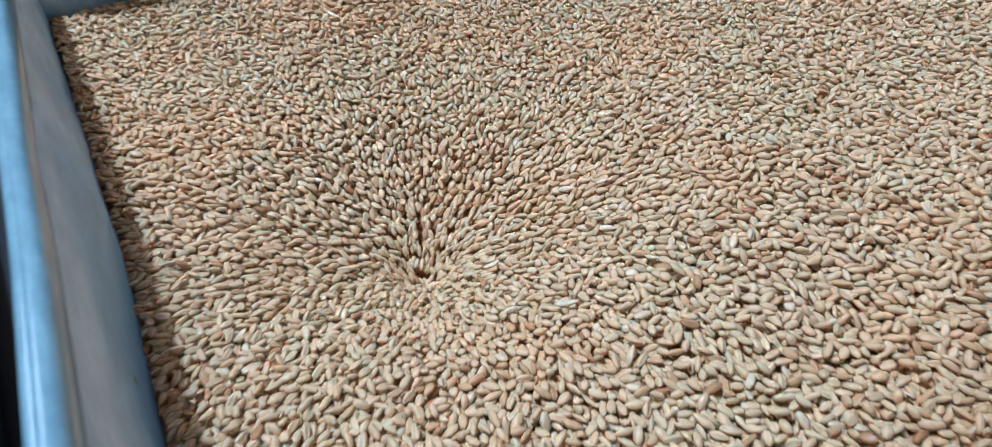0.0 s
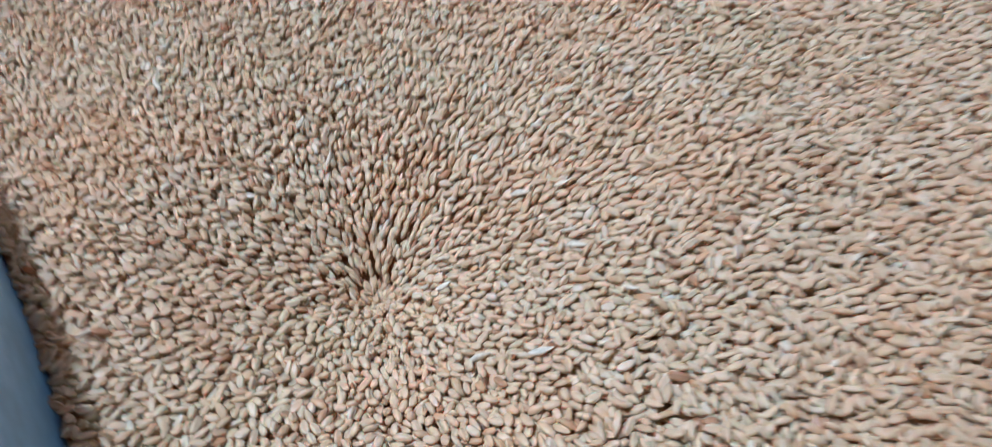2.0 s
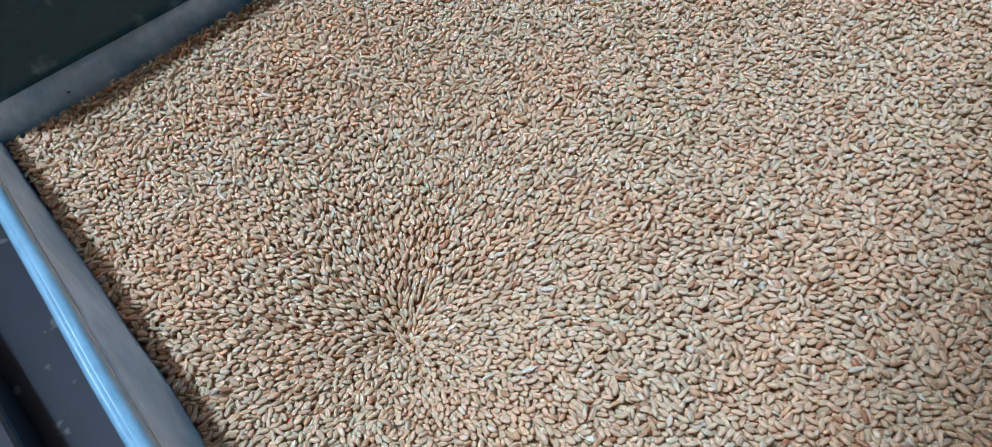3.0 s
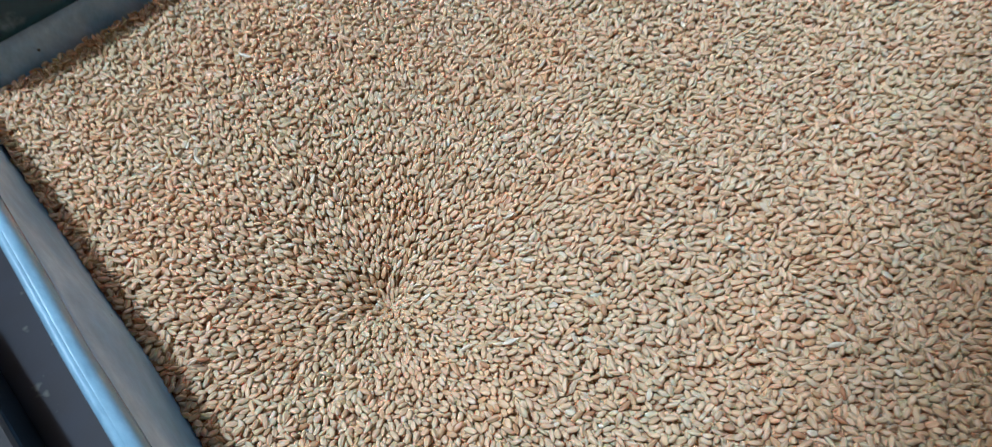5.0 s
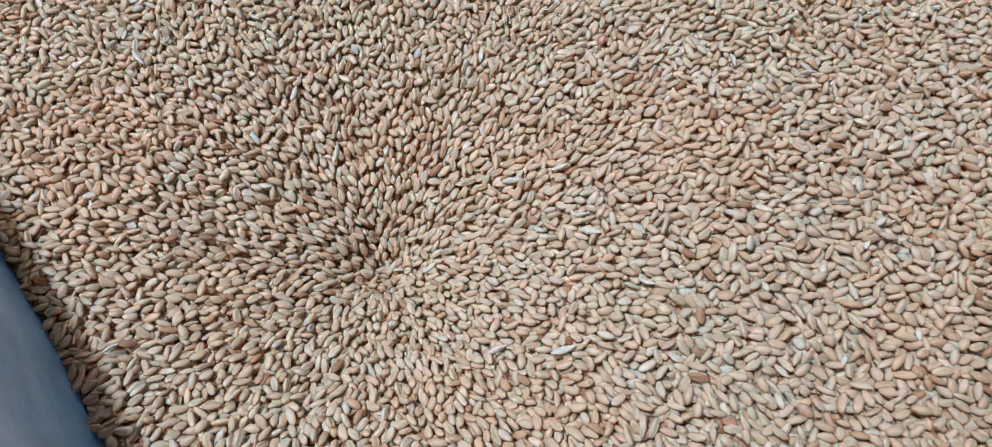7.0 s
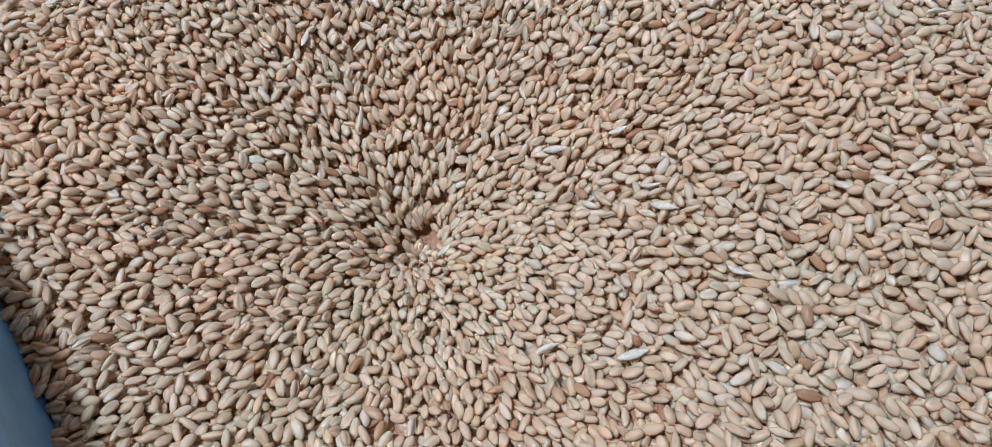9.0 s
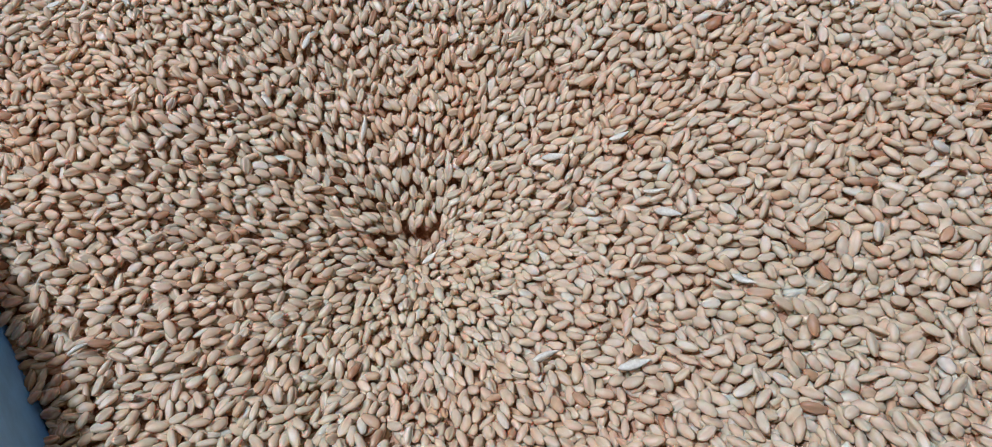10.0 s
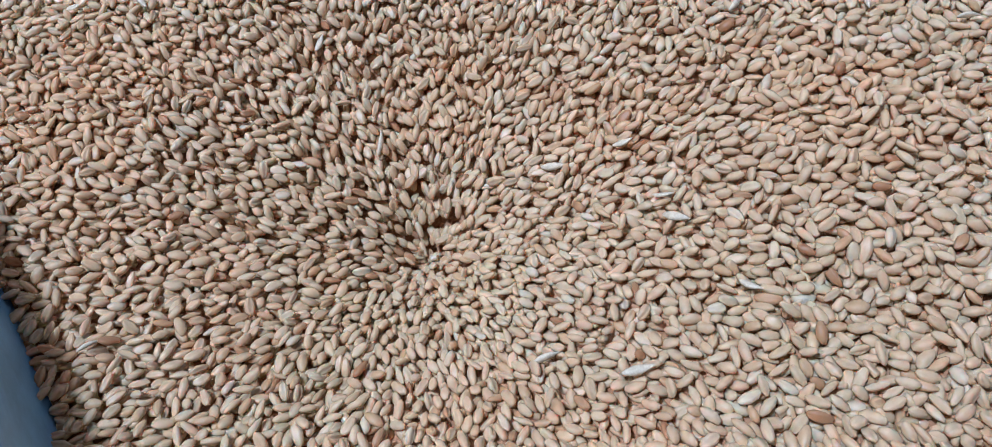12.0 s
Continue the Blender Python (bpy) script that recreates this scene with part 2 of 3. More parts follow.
def build_ceiling():
    bm = bmesh.new()
    ring = [[bm.verts.new((x, y, z)) for x, y in line] for line in (ROOF, HATCH) for z in (3.0, 3.1)]
    low_out, high_out, low_in, high_in = ring
    for k in range(4):
        n = (k + 1) % 4
        for a, b in ((low_out, low_in), (low_in, high_in), (high_in, high_out), (high_out, low_out)):
            bm.faces.new((a[k], a[n], b[n], b[k]))
    bmesh.ops.recalc_face_normals(bm, faces=bm.faces[:])
    return tagged(part("ceiling", bm, PLASTER, None), "unseen roof added with a skewed opening to shape sunlight", "ceiling", kind="structure")


build_ceiling()


def build_casing():
    mill = tagged(new("mill_casing"), "dark navy steel mill casing standing on the floor", "machine")
    mill.location = (0.19, 0.2, 0)
    def sub(name, *a, mat=CASING, label="", width=0.004):
        b = rounded_box(*a, width)
        bmesh.ops.translate(b, verts=b.verts[:], vec=(-0.19, -0.2, 0))
        return part(name, b, mat, mill, label)
    sub("body", -0.03, 0.42, -0.10, 0.52, 0.03, 0.62, width=0.01)
    sub("top_plate", -0.06, 0.44, -0.13, 0.54, 0.62, 0.64)
    sub("side_shelf", -0.1835, -0.0605, -0.16, 0.80, 0.622, 0.638, label="navy steel shelf with pale specks")
    sub("side_rail", -0.225, -0.184, -0.16, 0.80, 0.6385, 0.70, mat=IRON, label="worn grey iron rail")
    sub("rubber_strip", -0.1835, -0.162, -0.16, 0.80, 0.6385, 0.692, mat=RUBBER, label="black rubber strip along the rail")
    return mill


build_casing()


# ---- hopper ----
def wall_strip(profile, a, b, across, along_steps, dent):
    """A strip of sheet metal: a closed profile of (outward, z) drawn from corner a to corner b; the corners are mitred."""
    bm = bmesh.new()
    a, b, across = Vector(a), Vector(b), Vector(across)
    run = (b - a).normalized()
    rings = []
    for i in range(along_steps + 1):
        f = i / along_steps
        ring = []
        for d, z in profile:
            p = a.lerp(b, f) + across * d + run * (d * (2 * f - 1))
            q = p + across * dent(f, z)
            ring.append(bm.verts.new((q.x, q.y, z)))
        rings.append(ring)
    n = len(profile)
    for r0, r1 in zip(rings, rings[1:]):
        for i in range(n):
            f = bm.faces.new((r0[i], r0[(i + 1) % n], r1[(i + 1) % n], r1[i]))
            f.smooth = True
    bm.faces.new(rings[0])
    bm.faces.new(rings[-1][::-1])
    bmesh.ops.recalc_face_normals(bm, faces=bm.faces[:])
    return bm


def sheet(points, thick):
    """A closed profile: a polyline of (outward, z) given a thickness to the outside."""
    return points + [(d + thick, z) for d, z in reversed(points)]


def build_hopper():
    hopper = tagged(new("hopper"), "blue painted sheet-metal hopper full of wheat", "hopper")
    zs = [0.66 + i * 0.01 for i in range(21)] + [0.866]
    low = [(lean(z), z) for z in zs]                                  # up to the rim
    top = low[-1][0]
    fold = [(lean(0.8635) - 0.0003, 0.8635), (top - 0.0004, 0.8668), (top + 0.0001, 0.8712), (top + 0.0013, 0.8738), (top + 0.0027, 0.87455), (top + 0.0042, 0.8747), (top + 0.0057, 0.8743), (top + 0.0069, 0.8722), (top + 0.0073, 0.860)]
    corners = {"left": ((XB, Y1), (XA, Y0), (-1, 0)), "back": ((X1, Y1), (XB, Y1), (0, 1)),
               "right": ((X1, Y0), (X1, Y1), (1, 0)), "front": ((XA, Y0), (X1, Y0), (0, -1))}
    for side, (a, b, across) in corners.items():
        def dent(f, z, side=side):
            up = max(0.0, min(1.0, (z - 0.78) / 0.05)) * max(0.0, min(1.0, (0.866 - z) / 0.02))
            s = noise.noise((f * 7, z * 20, {"left": 1, "back": 5, "right": 9, "front": 13}[side]))
            bulge = 0.005 * math.exp(-((f - 0.345) / 0.06) ** 2) if side == "left" else 0.0
            return up * (0.0035 * s - bulge)
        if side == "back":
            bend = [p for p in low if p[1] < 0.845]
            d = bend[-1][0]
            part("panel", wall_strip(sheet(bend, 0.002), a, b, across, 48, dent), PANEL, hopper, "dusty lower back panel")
            # upper back wall, darkened by its colour where it stands in shade
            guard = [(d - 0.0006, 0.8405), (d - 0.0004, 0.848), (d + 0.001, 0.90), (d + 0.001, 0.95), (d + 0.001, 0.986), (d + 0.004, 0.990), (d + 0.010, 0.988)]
            part("guard", wall_strip(sheet(guard, 0.002), a, b, across, 24, lambda f, z: 0.0015 * noise.noise((f * 6, z * 9, 4))), SHADED_GUARD, hopper, "upper back guard, its shade put into the teal")
            continue
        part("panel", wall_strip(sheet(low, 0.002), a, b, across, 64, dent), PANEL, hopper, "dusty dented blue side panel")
        part("rim", wall_strip(sheet(fold, 0.0018), a, b, across, 40, lambda f, z: 0.0008 * noise.noise((f * 9, 3, 2))), RIM, hopper, "glossy folded light-blue rim")
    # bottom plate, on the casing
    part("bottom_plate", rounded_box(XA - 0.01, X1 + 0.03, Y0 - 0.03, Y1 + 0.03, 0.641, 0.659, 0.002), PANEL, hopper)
    return hopper


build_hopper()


# ---- wheat ----
def kernel_shape(rings, segments, length=0.0061, wide=0.0032, high=0.0026, build="", seed=1):
    """One wheat kernel along x: blunt germ end, brush end and a crease on one face. Vertices, triangles, and how far along each vertex lies."""
    full = [(-1.0, 0.0), (-0.95, 0.29), (-0.74, 0.65), (-0.28, 0.96), (0.20, 1.0), (0.62, 0.81), (0.91, 0.44), (0.985, 0.0)]
    pick = {6: full, 4: [full[0], (-0.89, 0.43), (-0.46, 0.88), (0.24, 1.0), (0.84, 0.56), full[-1]],
            3: [full[0], (-0.78, 0.72), (0.0, 1.0), (0.80, 0.72), full[-1]]}[rings]
    if build == "slim":
        pick = [(u, r * (0.9 - 0.12 * abs(u - 0.1))) for u, r in pick]
    if build == "broken":
        pick = [(u, r) for u, r in pick[:-2] if u < 0.5]
        pick += [(0.42, 0.9), (0.47, 0.72), (0.40, 0.0)]
    if segments == 8:
        angles = [90, 108, 158, 215, 270, 325, 22, 72]
    else:
        angles = [90, 150, 210, 270, 330, 30]
    verts, along = [(-length / 2, 0, 0)], [0.0]
    for u, r in pick[1:-1]:
        for k, a in enumerate(angles):
            s = r * (0.46 if k == 0 and segments == 8 else 1.0)
            c = math.cos(radians(a)) * s * wide / 2
            h = math.sin(radians(a)) * s * high / 2
            verts.append((u * length / 2, c, h - 0.00012 * (1 - u * u)))
            along.append((u + 1) / 2)
    verts.append((pick[-1][0] * length / 2, 0, 0))
    along.append((pick[-1][0] + 1) / 2)
    n, last = segments, len(verts) - 1
    # no two kernels are quite alike: a slight bow, a flattened cheek and dents
    own = np.random.default_rng(seed)
    bow, cheek = own.uniform(-0.0003, 0.0003), own.uniform(0.80, 1.0)
    verts = [((x + own.normal(0, 0.00006)), (y * (1 + own.normal(0, 0.05)) + bow * (2 * x / length) ** 2),
              (z * (cheek if z < 0 else 1.0) * (1 + own.normal(0, 0.05)))) for x, y, z in verts]
    tris = []
    for k in range(n):
        tris.append((0, 1 + (k + 1) % n, 1 + k))
        tris.append((last, last - n + k, last - n + (k + 1) % n))
    for g in range(len(pick) - 3):
        for k in range(n):
            a, b = 1 + g * n + k, 1 + g * n + (k + 1) % n
            tris += [(a, b, b + n), (a, b + n, a + n)]
    return np.array(verts), np.array(tris), np.array(along)


def mesh_of(name, verts, tris, along, mat):
    me = bpy.data.meshes.new(name)
    me.vertices.add(len(verts))
    me.vertices.foreach_set("co", verts.astype(np.float32).ravel())
    me.loops.add(tris.size)
    me.loops.foreach_set("vertex_index", tris.astype(np.int32).ravel())
    me.polygons.add(len(tris))
    me.polygons.foreach_set("loop_start", np.arange(0, tris.size, 3, dtype=np.int32))
    me.polygons.foreach_set("use_smooth", np.ones(len(tris), dtype=bool))
    if along is not None:
        me.attributes.new("along", "FLOAT", "POINT").data.foreach_set("value", along.astype(np.float32))
    me.materials.append(mat)
    me.update(calc_edges=True)
    return me


def turns(ax, ay, az):
    """Rotation matrices Rz(az) Ry(ay) Rx(ax), one for each entry."""
    cx, sx, cy, sy, cz, sz = np.cos(ax), np.sin(ax), np.cos(ay), np.sin(ay), np.cos(az), np.sin(az)
    return np.stack([np.stack([cz * cy, cz * sy * sx - sz * cx, cz * sy * cx + sz * sx], -1),
                     np.stack([sz * cy, sz * sy * sx + cz * cx, sz * sy * cx - cz * sx], -1),
                     np.stack([-sy, cy * sx, cy * cx], -1)], -2)


def tilt_frames(x, y):
    """Rotations that lay z along the surface's normal."""
    e = 0.002
    gx = (grain_height(x + e, y) - grain_height(x - e, y)) / (2 * e)
    gy = (grain_height(x, y + e) - grain_height(x, y - e)) / (2 * e)
    n = np.stack([-gx, -gy, np.ones_like(gx)], -1)
    n /= np.linalg.norm(n, axis=-1, keepdims=True)
    t = np.stack([np.ones_like(gx), np.zeros_like(gx), gx], -1)
    t /= np.linalg.norm(t, axis=-1, keepdims=True)
    return np.stack([t, np.cross(n, t), n], -1)


rng = np.random.default_rng(7)
FLOW_EDGE = 0.112


def scatter(step, jitter, phase):
    """A jittered hexagonal sowing of the hopper."""
    rows = int((Y1 - Y0 + 0.04) / (step * 0.866)) + 1
    cols = int((X1 - XA + 0.04) / step) + 1
    i, j = np.meshgrid(np.arange(cols), np.arange(rows))
    x = XA - 0.02 + (i + 0.5 * (j % 2) + phase) * step + rng.uniform(-jitter, jitter, i.shape)
    y = Y0 - 0.02 + (j + phase) * step * 0.866 + rng.uniform(-jitter, jitter, i.shape)
    return x.ravel(), y.ravel()


def near_pairs(x, y, reach):
    """Pairs of kernels nearer to each other than reach, by a grid of cells."""
    cx, cy = ((x - x.min()) / reach).astype(int) + 1, ((y - y.min()) / reach).astype(int) + 1
    wide = cx.max() + 2
    cell = cy * wide + cx
    order = np.argsort(cell, kind="stable")
    count = np.bincount(cell, minlength=wide * (cy.max() + 2))
    first = np.concatenate([[0], np.cumsum(count)[:-1]])
    ii, jj = [], []
    for step in (0, 1, wide - 1, wide, wide + 1):
        other = cell + step
        for k in range(int(count.max())):
            has = k < count[other]
            i = np.nonzero(has)[0]
            j = order[first[other[has]] + k]
            near = (np.hypot(x[i] - x[j], y[i] - y[j]) < reach) & ((i < j) if step == 0 else (i != j))
            ii.append(i[near])
            jj.append(j[near])
    return np.concatenate(ii), np.concatenate(jj)


def settle(x, y, z, az, ay, rounds, radius, half):
    """Lets crowded kernels slide, turn and tip until they hardly cut into each other. Each is three balls in a row; z is the height over the surface."""
    i, j = near_pairs(x, y, 0.0066)
    n = len(x)
    for _ in range(rounds):
        axis = np.stack([np.cos(az) * np.cos(ay), np.sin(az) * np.cos(ay), -np.sin(ay)], -1)
        centre = np.stack([x, y, z], -1)
        push, twist, tip = np.zeros((n, 3)), np.zeros(n), np.zeros(n)
        for a in (-half, 0, half):
            for b in (-half, 0, half):
                d = centre[i] + a * axis[i] - centre[j] - b * axis[j]
                dist = np.linalg.norm(d, axis=1) + 1e-9
                cut = np.clip(2 * radius - dist, 0, None)
                hit = cut > 0
                f = d[hit] * (0.17 * cut[hit] / dist[hit])[:, None]
                for idx, sign, arm in ((i[hit], 1, a), (j[hit], -1, b)):
                    for c in range(3):
                        push[:, c] += np.bincount(idx, sign * f[:, c], n)
                    if arm:
                        side = sign * (f[:, 1] * np.cos(az[idx]) - f[:, 0] * np.sin(az[idx]))
                        twist += np.bincount(idx, side * arm / half ** 2 * 0.5, n)
                        tip -= np.bincount(idx, sign * f[:, 2] * arm / half ** 2 * 0.5, n)
        x, y, z = x + push[:, 0], y + push[:, 1], (z + push[:, 2]) * 0.93
        az, ay = az + np.clip(twist, -0.2, 0.2), (ay + np.clip(tip, -0.15, 0.15)) * 0.97
    return x, y, z, az, ay


def inside(x, y, gap):
    side = lean(grain_height(x, y))
    return (x > left_side(y) - side + gap) & (x < X1 + side - gap) & (y > Y0 - side + gap) & (y < Y1 + side - gap)


def sow(step, jitter, phase, depth, rough, loose, rounds):
    """One layer of kernels: places, heights over the surface, headings, tips and rolls. Down the slope near the dip, every way farther off."""
    x, y = scatter(step, jitter, phase)
    keep = inside(x, y, 0.0018)
    x, y = x[keep], y[keep]
    r = np.hypot(x - DIP.x, y - DIP.y)
    spread = np.radians(23 + 46 * np.clip((r - 0.03) / 0.22, 0, 1))
    az = np.arctan2(y - DIP.y, x - DIP.x) + rng.normal(0, 1, x.shape) * spread + np.pi * rng.integers(0, 2, x.shape)
    x, y, z, az, ay = settle(x, y, rng.normal(0, rough, x.shape), az, np.where(rng.random(x.shape) < 0.04, rng.choice([-1.1, 1.1], x.shape), rng.normal(0, loose, x.shape)), rounds, 0.00134, 0.0017)
    keep = inside(x, y, 0.0010)
    x, y, z, az, ay = (q[keep] for q in (x, y, z, az, ay))
    # most lie on a cheek or on the crease
    roll = rng.normal(0, 0.55, x.shape) + np.pi * rng.integers(0, 2, x.shape)
    return x, y, z - depth, az, ay, roll


def heap_layer(sown, shape, where):
    """The kernels of a layer that lie still, as one mesh's arrays."""
    x, y, z, az, ay, ax = (q[where] for q in sown)
    none = np.zeros_like(ax)
    rot = tilt_frames(x, y) @ turns(none, ay, az) @ turns(ax, none, none)
    z = grain_height(x, y) + z
    size = np.clip(rng.normal(1, 0.11, (len(x), 3)), 0.74, 1.28)
    verts, tris, along = shape
    v = np.einsum("nij,nvj->nvi", rot, verts[None] * size[:, None]) + np.stack([x, y, z], -1)[:, None]
    t = tris[None] + (np.arange(len(x)) * len(verts))[:, None, None]
    return v.reshape(-1, 3), t.reshape(-1, 3), np.tile(along, len(x))


def join(layers):
    base, vs, ts, als = 0, [], [], []
    for v, t, a in layers:
        vs.append(v)
        ts.append(t + base)
        als.append(a)
        base += len(v)
    return np.concatenate(vs), np.concatenate(ts), np.concatenate(als)


def build_bulk():
    """The packed grain under the loose kernels, closed to the hopper's bottom."""
    nx, ny = 110, 140
    bm = bmesh.new()
    grid = []
    for j in range(ny + 1):
        row = []
        for i in range(nx + 1):
            y = Y0 + (Y1 - Y0) * j / ny
            x = left_side(y) + (X1 - left_side(y)) * i / nx
            row.append(bm.verts.new((x, y, float(grain_height(x, y)) - 0.0041 - 0.005 * math.exp(-((x - DIP.x) ** 2 + (y - DIP.y) ** 2) / 0.03 ** 2))))
        grid.append(row)
    for r0, r1 in zip(grid, grid[1:]):
        for i in range(nx):
            bm.faces.new((r0[i], r0[i + 1], r1[i + 1], r1[i])).smooth = True
    edge = [grid[0][i] for i in range(nx)] + [grid[j][nx] for j in range(ny)] + [grid[ny][i] for i in range(nx, 0, -1)] + [grid[j][0] for j in range(ny, 0, -1)]
    inset = 0.024
    foot = [bm.verts.new((min(max(v.co.x, left_side(v.co.y) + inset), X1 - inset), min(max(v.co.y, Y0 + inset), Y1 - inset), 0.6595)) for v in edge]
    n = len(edge)
    for k in range(n):
        bm.faces.new((edge[k], foot[k], foot[(k + 1) % n], edge[(k + 1) % n]))
    bm.faces.new(foot[::-1])
    return bm


wheat = part("wheat_heap", build_bulk(), BULK, None)
tagged(wheat, "heap of loose pale brown wheat grain draining in a hopper", "wheat", kind="stuff")

TOP = sow(0.0038, 0.0015, 0.0, 0.0006, 0.0019, 0.42, 12)
LOW = sow(0.0042, 0.0016, 0.4, 0.0030, 0.0005, 0.25, 4)


def still(sown):
    return np.hypot(sown[0] - DIP.x, sown[1] - DIP.y) > FLOW_EDGE


FORE = -0.03                                       # the strip along the front wall is plainer
SORT = rng.random(len(TOP[0]))
shown = still(TOP) & (TOP[1] > FORE)
layers = []
for k in range(6):
    lot = shown & (SORT >= k * 0.13) & (SORT < (k + 1) * 0.13)
    layers.append(heap_layer(TOP, kernel_shape(4, 8, 0.0061 + 0.0001 * (k % 3 - 1), 0.0032 + 0.0001 * (k % 2), seed=10 + k), lot))
for k in range(2):
    lot = shown & (SORT >= 0.78 + k * 0.08) & (SORT < 0.86 + k * 0.08)
    layers.append(heap_layer(TOP, kernel_shape(4, 8, 0.0064, build="slim", seed=20 + k), lot))
layers.append(heap_layer(TOP, kernel_shape(4, 8, build="broken", seed=30), shown & (SORT >= 0.94)))
fore = heap_layer(TOP, kernel_shape(3, 6), still(TOP) & (TOP[1] <= FORE))
under = heap_layer(LOW, kernel_shape(3, 6), still(LOW) & (LOW[1] > FORE))
loose = new("loose_kernels", mesh_of("loose_kernels", *join([*layers, fore, under]), KERNEL_ALL))
loose.parent = wheat
tagged(loose, "still wheat kernels lying on the heap", kind="stuff")


# ---- flowing kernels ----
KERNEL_MESHES, PLAIN_MESHES = [], []
for n in range(10):
    size = (0.0061 * rng.uniform(0.84, 1.15), 0.0032 * rng.uniform(0.88, 1.12), 0.0026 * rng.uniform(0.9, 1.1))
    KERNEL_MESHES.append(mesh_of("wheat_kernel", *kernel_shape(6, 8, *size, "slim" if n in (2, 7) else "", 40 + n), KERNEL_ONE))
    PLAIN_MESHES.append(mesh_of("wheat_kernel", *kernel_shape(3, 6, *size), KERNEL_ONE))


def flow_rate(theta):
    """Square metres a second over two pi: the side towards the deep grain runs fastest."""
    return (66 + 40 * math.cos(theta - 0.4)) * 1e-6


def flowing():
    """The kernels that drift to the dip: r squared at the middle of the clip, bearing, depth, roll, tip, heading off the bearing, and the meshes to pick from."""
    seeds = []
    for sown, area, meshes in ((TOP, 12.5e-6, KERNEL_MESHES), (LOW, 15.3e-6, PLAIN_MESHES)):
        for x, y, z, az, ay, ax in zip(*(q[~still(sown)] for q in sown)):
            dx, dy = x - DIP.x, y - DIP.y
            theta = math.atan2(dy, dx)
            seeds.append((dx * dx + dy * dy, theta, -z, ax, ay, az - theta, meshes))
        # those that run into the dip during the first half
        low = -2 * flow_rate(0.17) * 6.5
        count = int(-low * math.pi / area)
        for k in range(count):
            seeds.append((low * (k + rng.uniform(0.2, 0.8)) / count, (k * 2.39996 + rng.normal(0, 0.07)) % (2 * math.pi) - math.pi, rng.normal(0.0008, 0.0008), rng.uniform(0, 2 * math.pi),
                          rng.normal(0, 0.2), rng.normal(0, 0.35) + math.pi * int(rng.integers(0, 2)), meshes))
    return seeds


def drift(s, theta, t):
    """Distance from the dip at t seconds and how far the kernel has sunk into it."""
    r = math.sqrt(max(s, 0.0))
    fade = 1 - max(0.0, min(1.0, (r - 0.070) / (FLOW_EDGE - 0.070)))
    now = s - 2 * flow_rate(theta) * fade * (t - 6)
    edge = 0.003 ** 2
    if now >= edge:
        return math.sqrt(now), 0.0
    return 0.003, min(0.05, 0.010 * (edge - now) / (2 * flow_rate(theta)))


def kernel_pose(s, theta, depth, ax, ay, az, t):
    r, sunk = drift(s, theta, t)
    x, y = DIP.x + r * math.cos(theta), DIP.y + r * math.sin(theta)
    z = float(grain_height(x, y)) - depth - sunk
    slope = (float(grain_height(DIP.x + (r + 0.001) * math.cos(theta), DIP.y + (r + 0.001) * math.sin(theta)))
             - float(grain_height(DIP.x + (r - 0.001) * math.cos(theta), DIP.y + (r - 0.001) * math.sin(theta)))) / 0.002
    m = Matrix.Rotation(theta, 4, "Z") @ Matrix.Rotation(-math.atan(slope), 4, "Y") @ Matrix.Rotation(az, 4, "Z") @ Matrix.Rotation(ay, 4, "Y") @ Matrix.Rotation(ax, 4, "X")
    return Matrix.Translation((x, y, z)) @ m


FLOWING = []
for s, theta, depth, ax, ay, az, meshes in flowing():
    kernel = new("wheat_kernel", meshes[int(rng.integers(0, 10))])
    kernel.parent = wheat
    FLOWING.append((kernel, s, theta, depth, ax, ay, az))


# ---- husks ----
def husk_mesh(length, wide, high):
    """A pale husk: a slim ribbed spindle of chaff with a drawn-out point."""
    bm = bmesh.new()
    rows = []
    for u, w in ((-0.92, 0.22), (-0.7, 0.62), (-0.3, 1.0), (0.1, 0.98), (0.45, 0.7), (0.75, 0.36), (0.97, 0.1)):
        row = []
        for k in range(12):
            a = radians(30 * k)
            rib = 1.0 if k % 2 else 0.86
            row.append(bm.verts.new((u * length / 2, w * wide / 2 * math.cos(a) * rib, w * high / 2 * math.sin(a) * rib + 0.0006 * u * u)))
        rows.append(row)
    for r0, r1 in zip(rows, rows[1:]):
        for k in range(12):
            bm.faces.new((r0[k], r0[(k + 1) % 12], r1[(k + 1) % 12], r1[k])).smooth = True
    bm.faces.new(rows[0][::-1])
    bm.faces.new(rows[-1])
    bmesh.ops.recalc_face_normals(bm, faces=bm.faces[:])
    return bm


# seconds, place and heading at that time
HUSK_SPOTS = [(10.5, 0.057, 0.326, 45), (10.5, 0.106, 0.233, -45), (10.5, 0.103, 0.225, -63), (10.5, 0.100, 0.194, -71), (10.5, 0.063, 0.197, -26),
              (10.5, -0.053, 0.302, 0), (10.5, 0.018, 0.414, -90), (10.5, 0.060, 0.362, 33), (10.5, 0.168, 0.266, 18), (10.5, 0.112, 0.257, -33),
              (10.5, 0.096, 0.270, -45), (10.5, 0.195, 0.238, -123), (6.0, 0.158, 0.085, -33), (6.0, 0.058, 0.280, -53), (2.6, 0.207, 0.316, 20),
              (4.3, 0.099, 0.493, 0), (4.3, 0.086, 0.465, -63), (9.5, 0.051, 0.279, -18), (9.5, 0.048, 0.217, -18), (5.5, 0.211, 0.214, -36)]
HUSKS = []
big, small = husk_mesh(0.0096, 0.0029, 0.0019), husk_mesh(0.0075, 0.0024, 0.0015)
models = []
for bm in (big, small):
    models.append(part("husk", bm, HUSK, None).data)
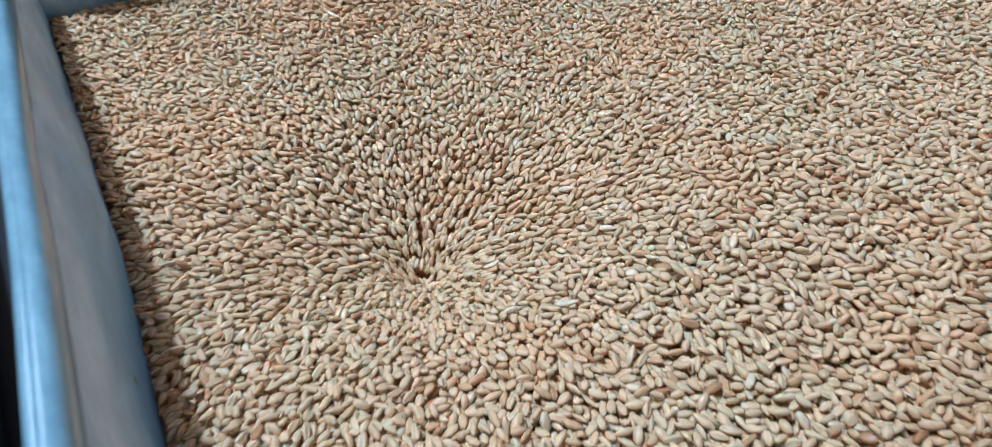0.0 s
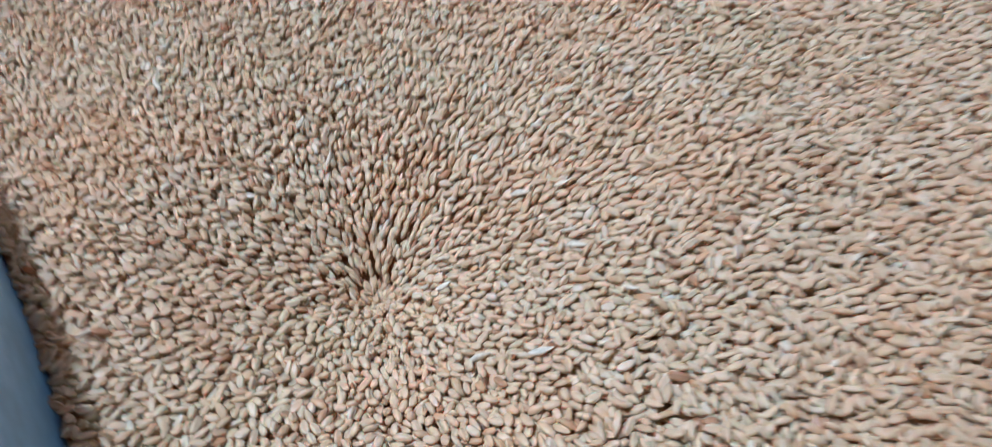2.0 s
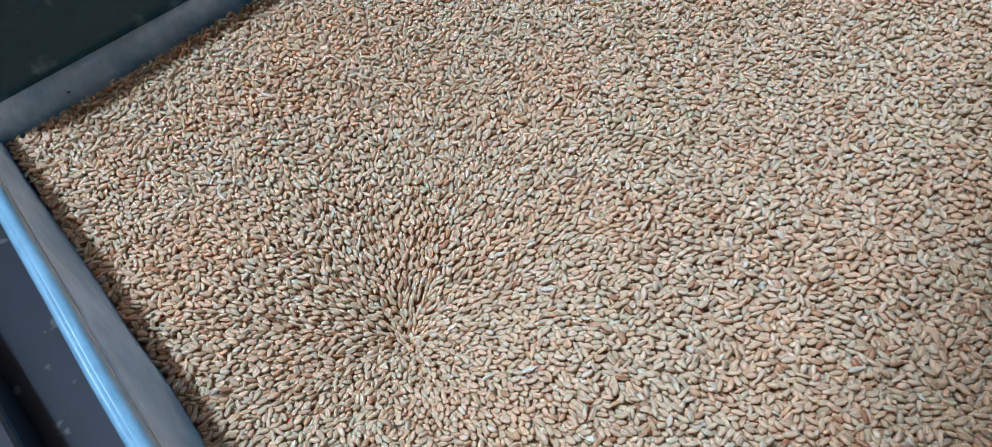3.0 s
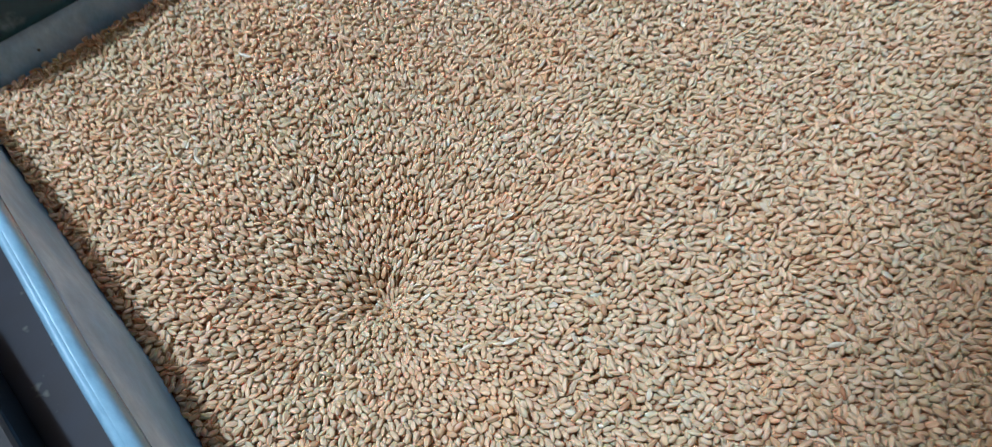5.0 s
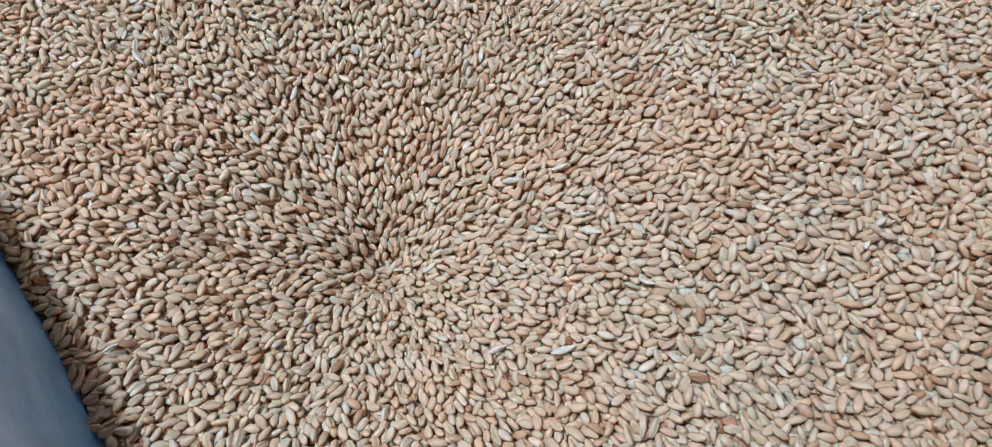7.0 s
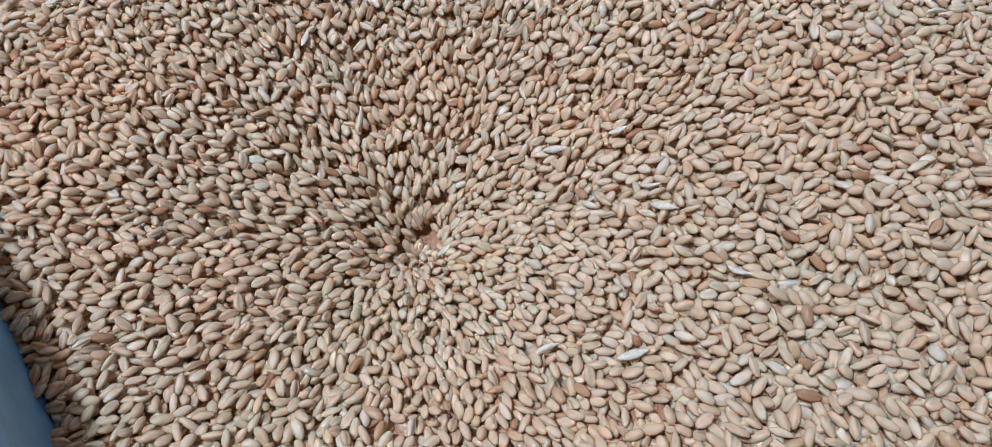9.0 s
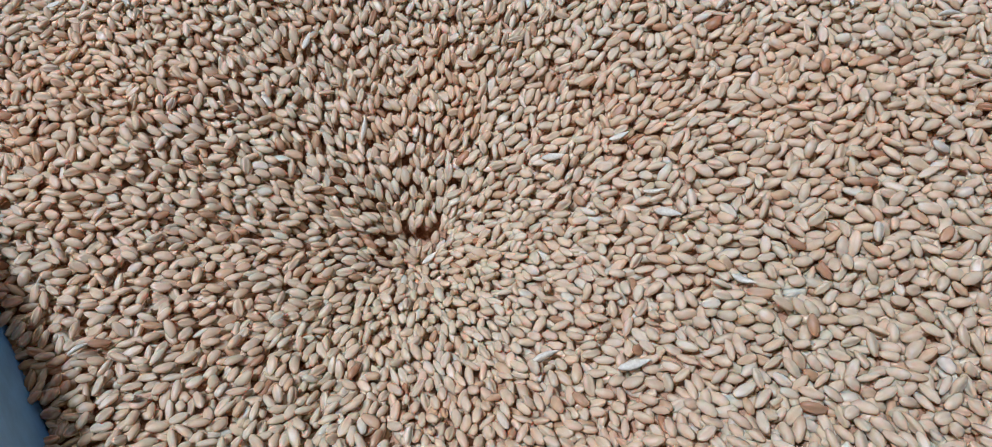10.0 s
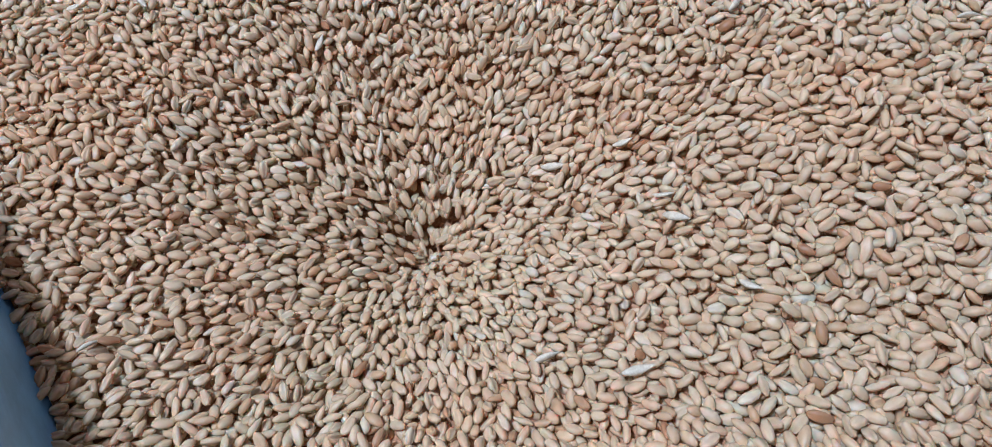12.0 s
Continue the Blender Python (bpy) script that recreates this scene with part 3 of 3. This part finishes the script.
for ob in [o for o in scene.objects if o.name.startswith("husk")]:
    bpy.data.objects.remove(ob)
for n, (t, x, y, heading) in enumerate(HUSK_SPOTS):
    husk = tagged(new("husk", models[n % 2]), "pale dry wheat husk lying on the grain", "husk", group="husks on the grain")
    roll, tip = rng.uniform(0, 6.3), rng.uniform(-0.12, 0.12)
    dx, dy = x - DIP.x, y - DIP.y
    r, theta = math.hypot(dx, dy), math.atan2(dy, dx)
    if r < 0.075:
        s = r * r + 2 * flow_rate(theta) * (t - 6)
        HUSKS.append((husk, s, theta, -0.0024, roll, tip, radians(heading) - theta))
    else:
        tilt = tilt_frames(np.array([x]), np.array([y]))[0]
        m = Matrix(tilt.tolist()).to_4x4() @ Matrix.Rotation(radians(heading), 4, "Z") @ Matrix.Rotation(tip, 4, "Y") @ Matrix.Rotation(roll, 4, "X")
        husk.matrix_world = Matrix.Translation((x, y, float(grain_height(x, y)) + 0.0024)) @ m


# ---- chaff ----
def flake_mesh(length, wide, curl):
    """A curled flake of bran or chaff, thin, with a pointed end."""
    bm = bmesh.new()
    rows = []
    for i in range(7):
        u = -1 + i / 3
        w = wide / 2 * (1 - abs(u) ** 2.2) ** 0.6 + 0.00015
        rows.append([bm.verts.new((u * length / 2, k * w, curl * (k * k * w * 0.5 + 0.12 * u * u * length))) for k in (-1, -0.5, 0, 0.5, 1)])
    for r0, r1 in zip(rows, rows[1:]):
        for k in range(4):
            bm.faces.new((r0[k], r0[k + 1], r1[k + 1], r1[k])).smooth = True
    bmesh.ops.recalc_face_normals(bm, faces=bm.faces[:])
    bmesh.ops.solidify(bm, geom=bm.faces[:], thickness=0.00018)
    return bm


FLAKES = []
for length, wide, curl in ((0.0046, 0.0020, 0.8), (0.0034, 0.0016, -0.9), (0.0058, 0.0014, 0.5)):
    me = bpy.data.meshes.new("chaff_flake")
    bm = flake_mesh(length, wide, curl)
    bm.to_mesh(me)
    bm.free()
    me.materials.append(HUSK)
    FLAKES.append(me)
laid = 0
while laid < 46:
    x, y = rng.uniform(-0.05, 0.36), rng.uniform(0.03, 0.50)
    if math.hypot(x - DIP.x, y - DIP.y) < FLOW_EDGE + 0.004 or not inside(np.array(x), np.array(y), 0.006):
        continue
    flake = tagged(new("chaff_flake", FLAKES[laid % 3]), "tiny curled flake of pale chaff on the grain", "chaff", group="chaff on the grain")
    tilt = Matrix(tilt_frames(np.array([x]), np.array([y]))[0].tolist()).to_4x4()
    flake.matrix_world = Matrix.Translation((x, y, float(grain_height(x, y)) + 0.0019)) @ tilt @ pose(0, 0, 0, rng.uniform(-35, 35), rng.uniform(-25, 25), rng.uniform(0, 360))
    laid += 1


# ---- what moves ----
def motions():
    for kernel, s, theta, depth, ax, ay, az in FLOWING + HUSKS:
        slow = s > 0.05 ** 2
        times = (0, 4, 8, 12) if slow else (0, 1, 2, 3, 4, 5, 6, 7, 8, 9, 10, 11, 12)
        walk(kernel, [(t, kernel_pose(s, theta, depth, ax, ay, az, t)) for t in times])


motions()
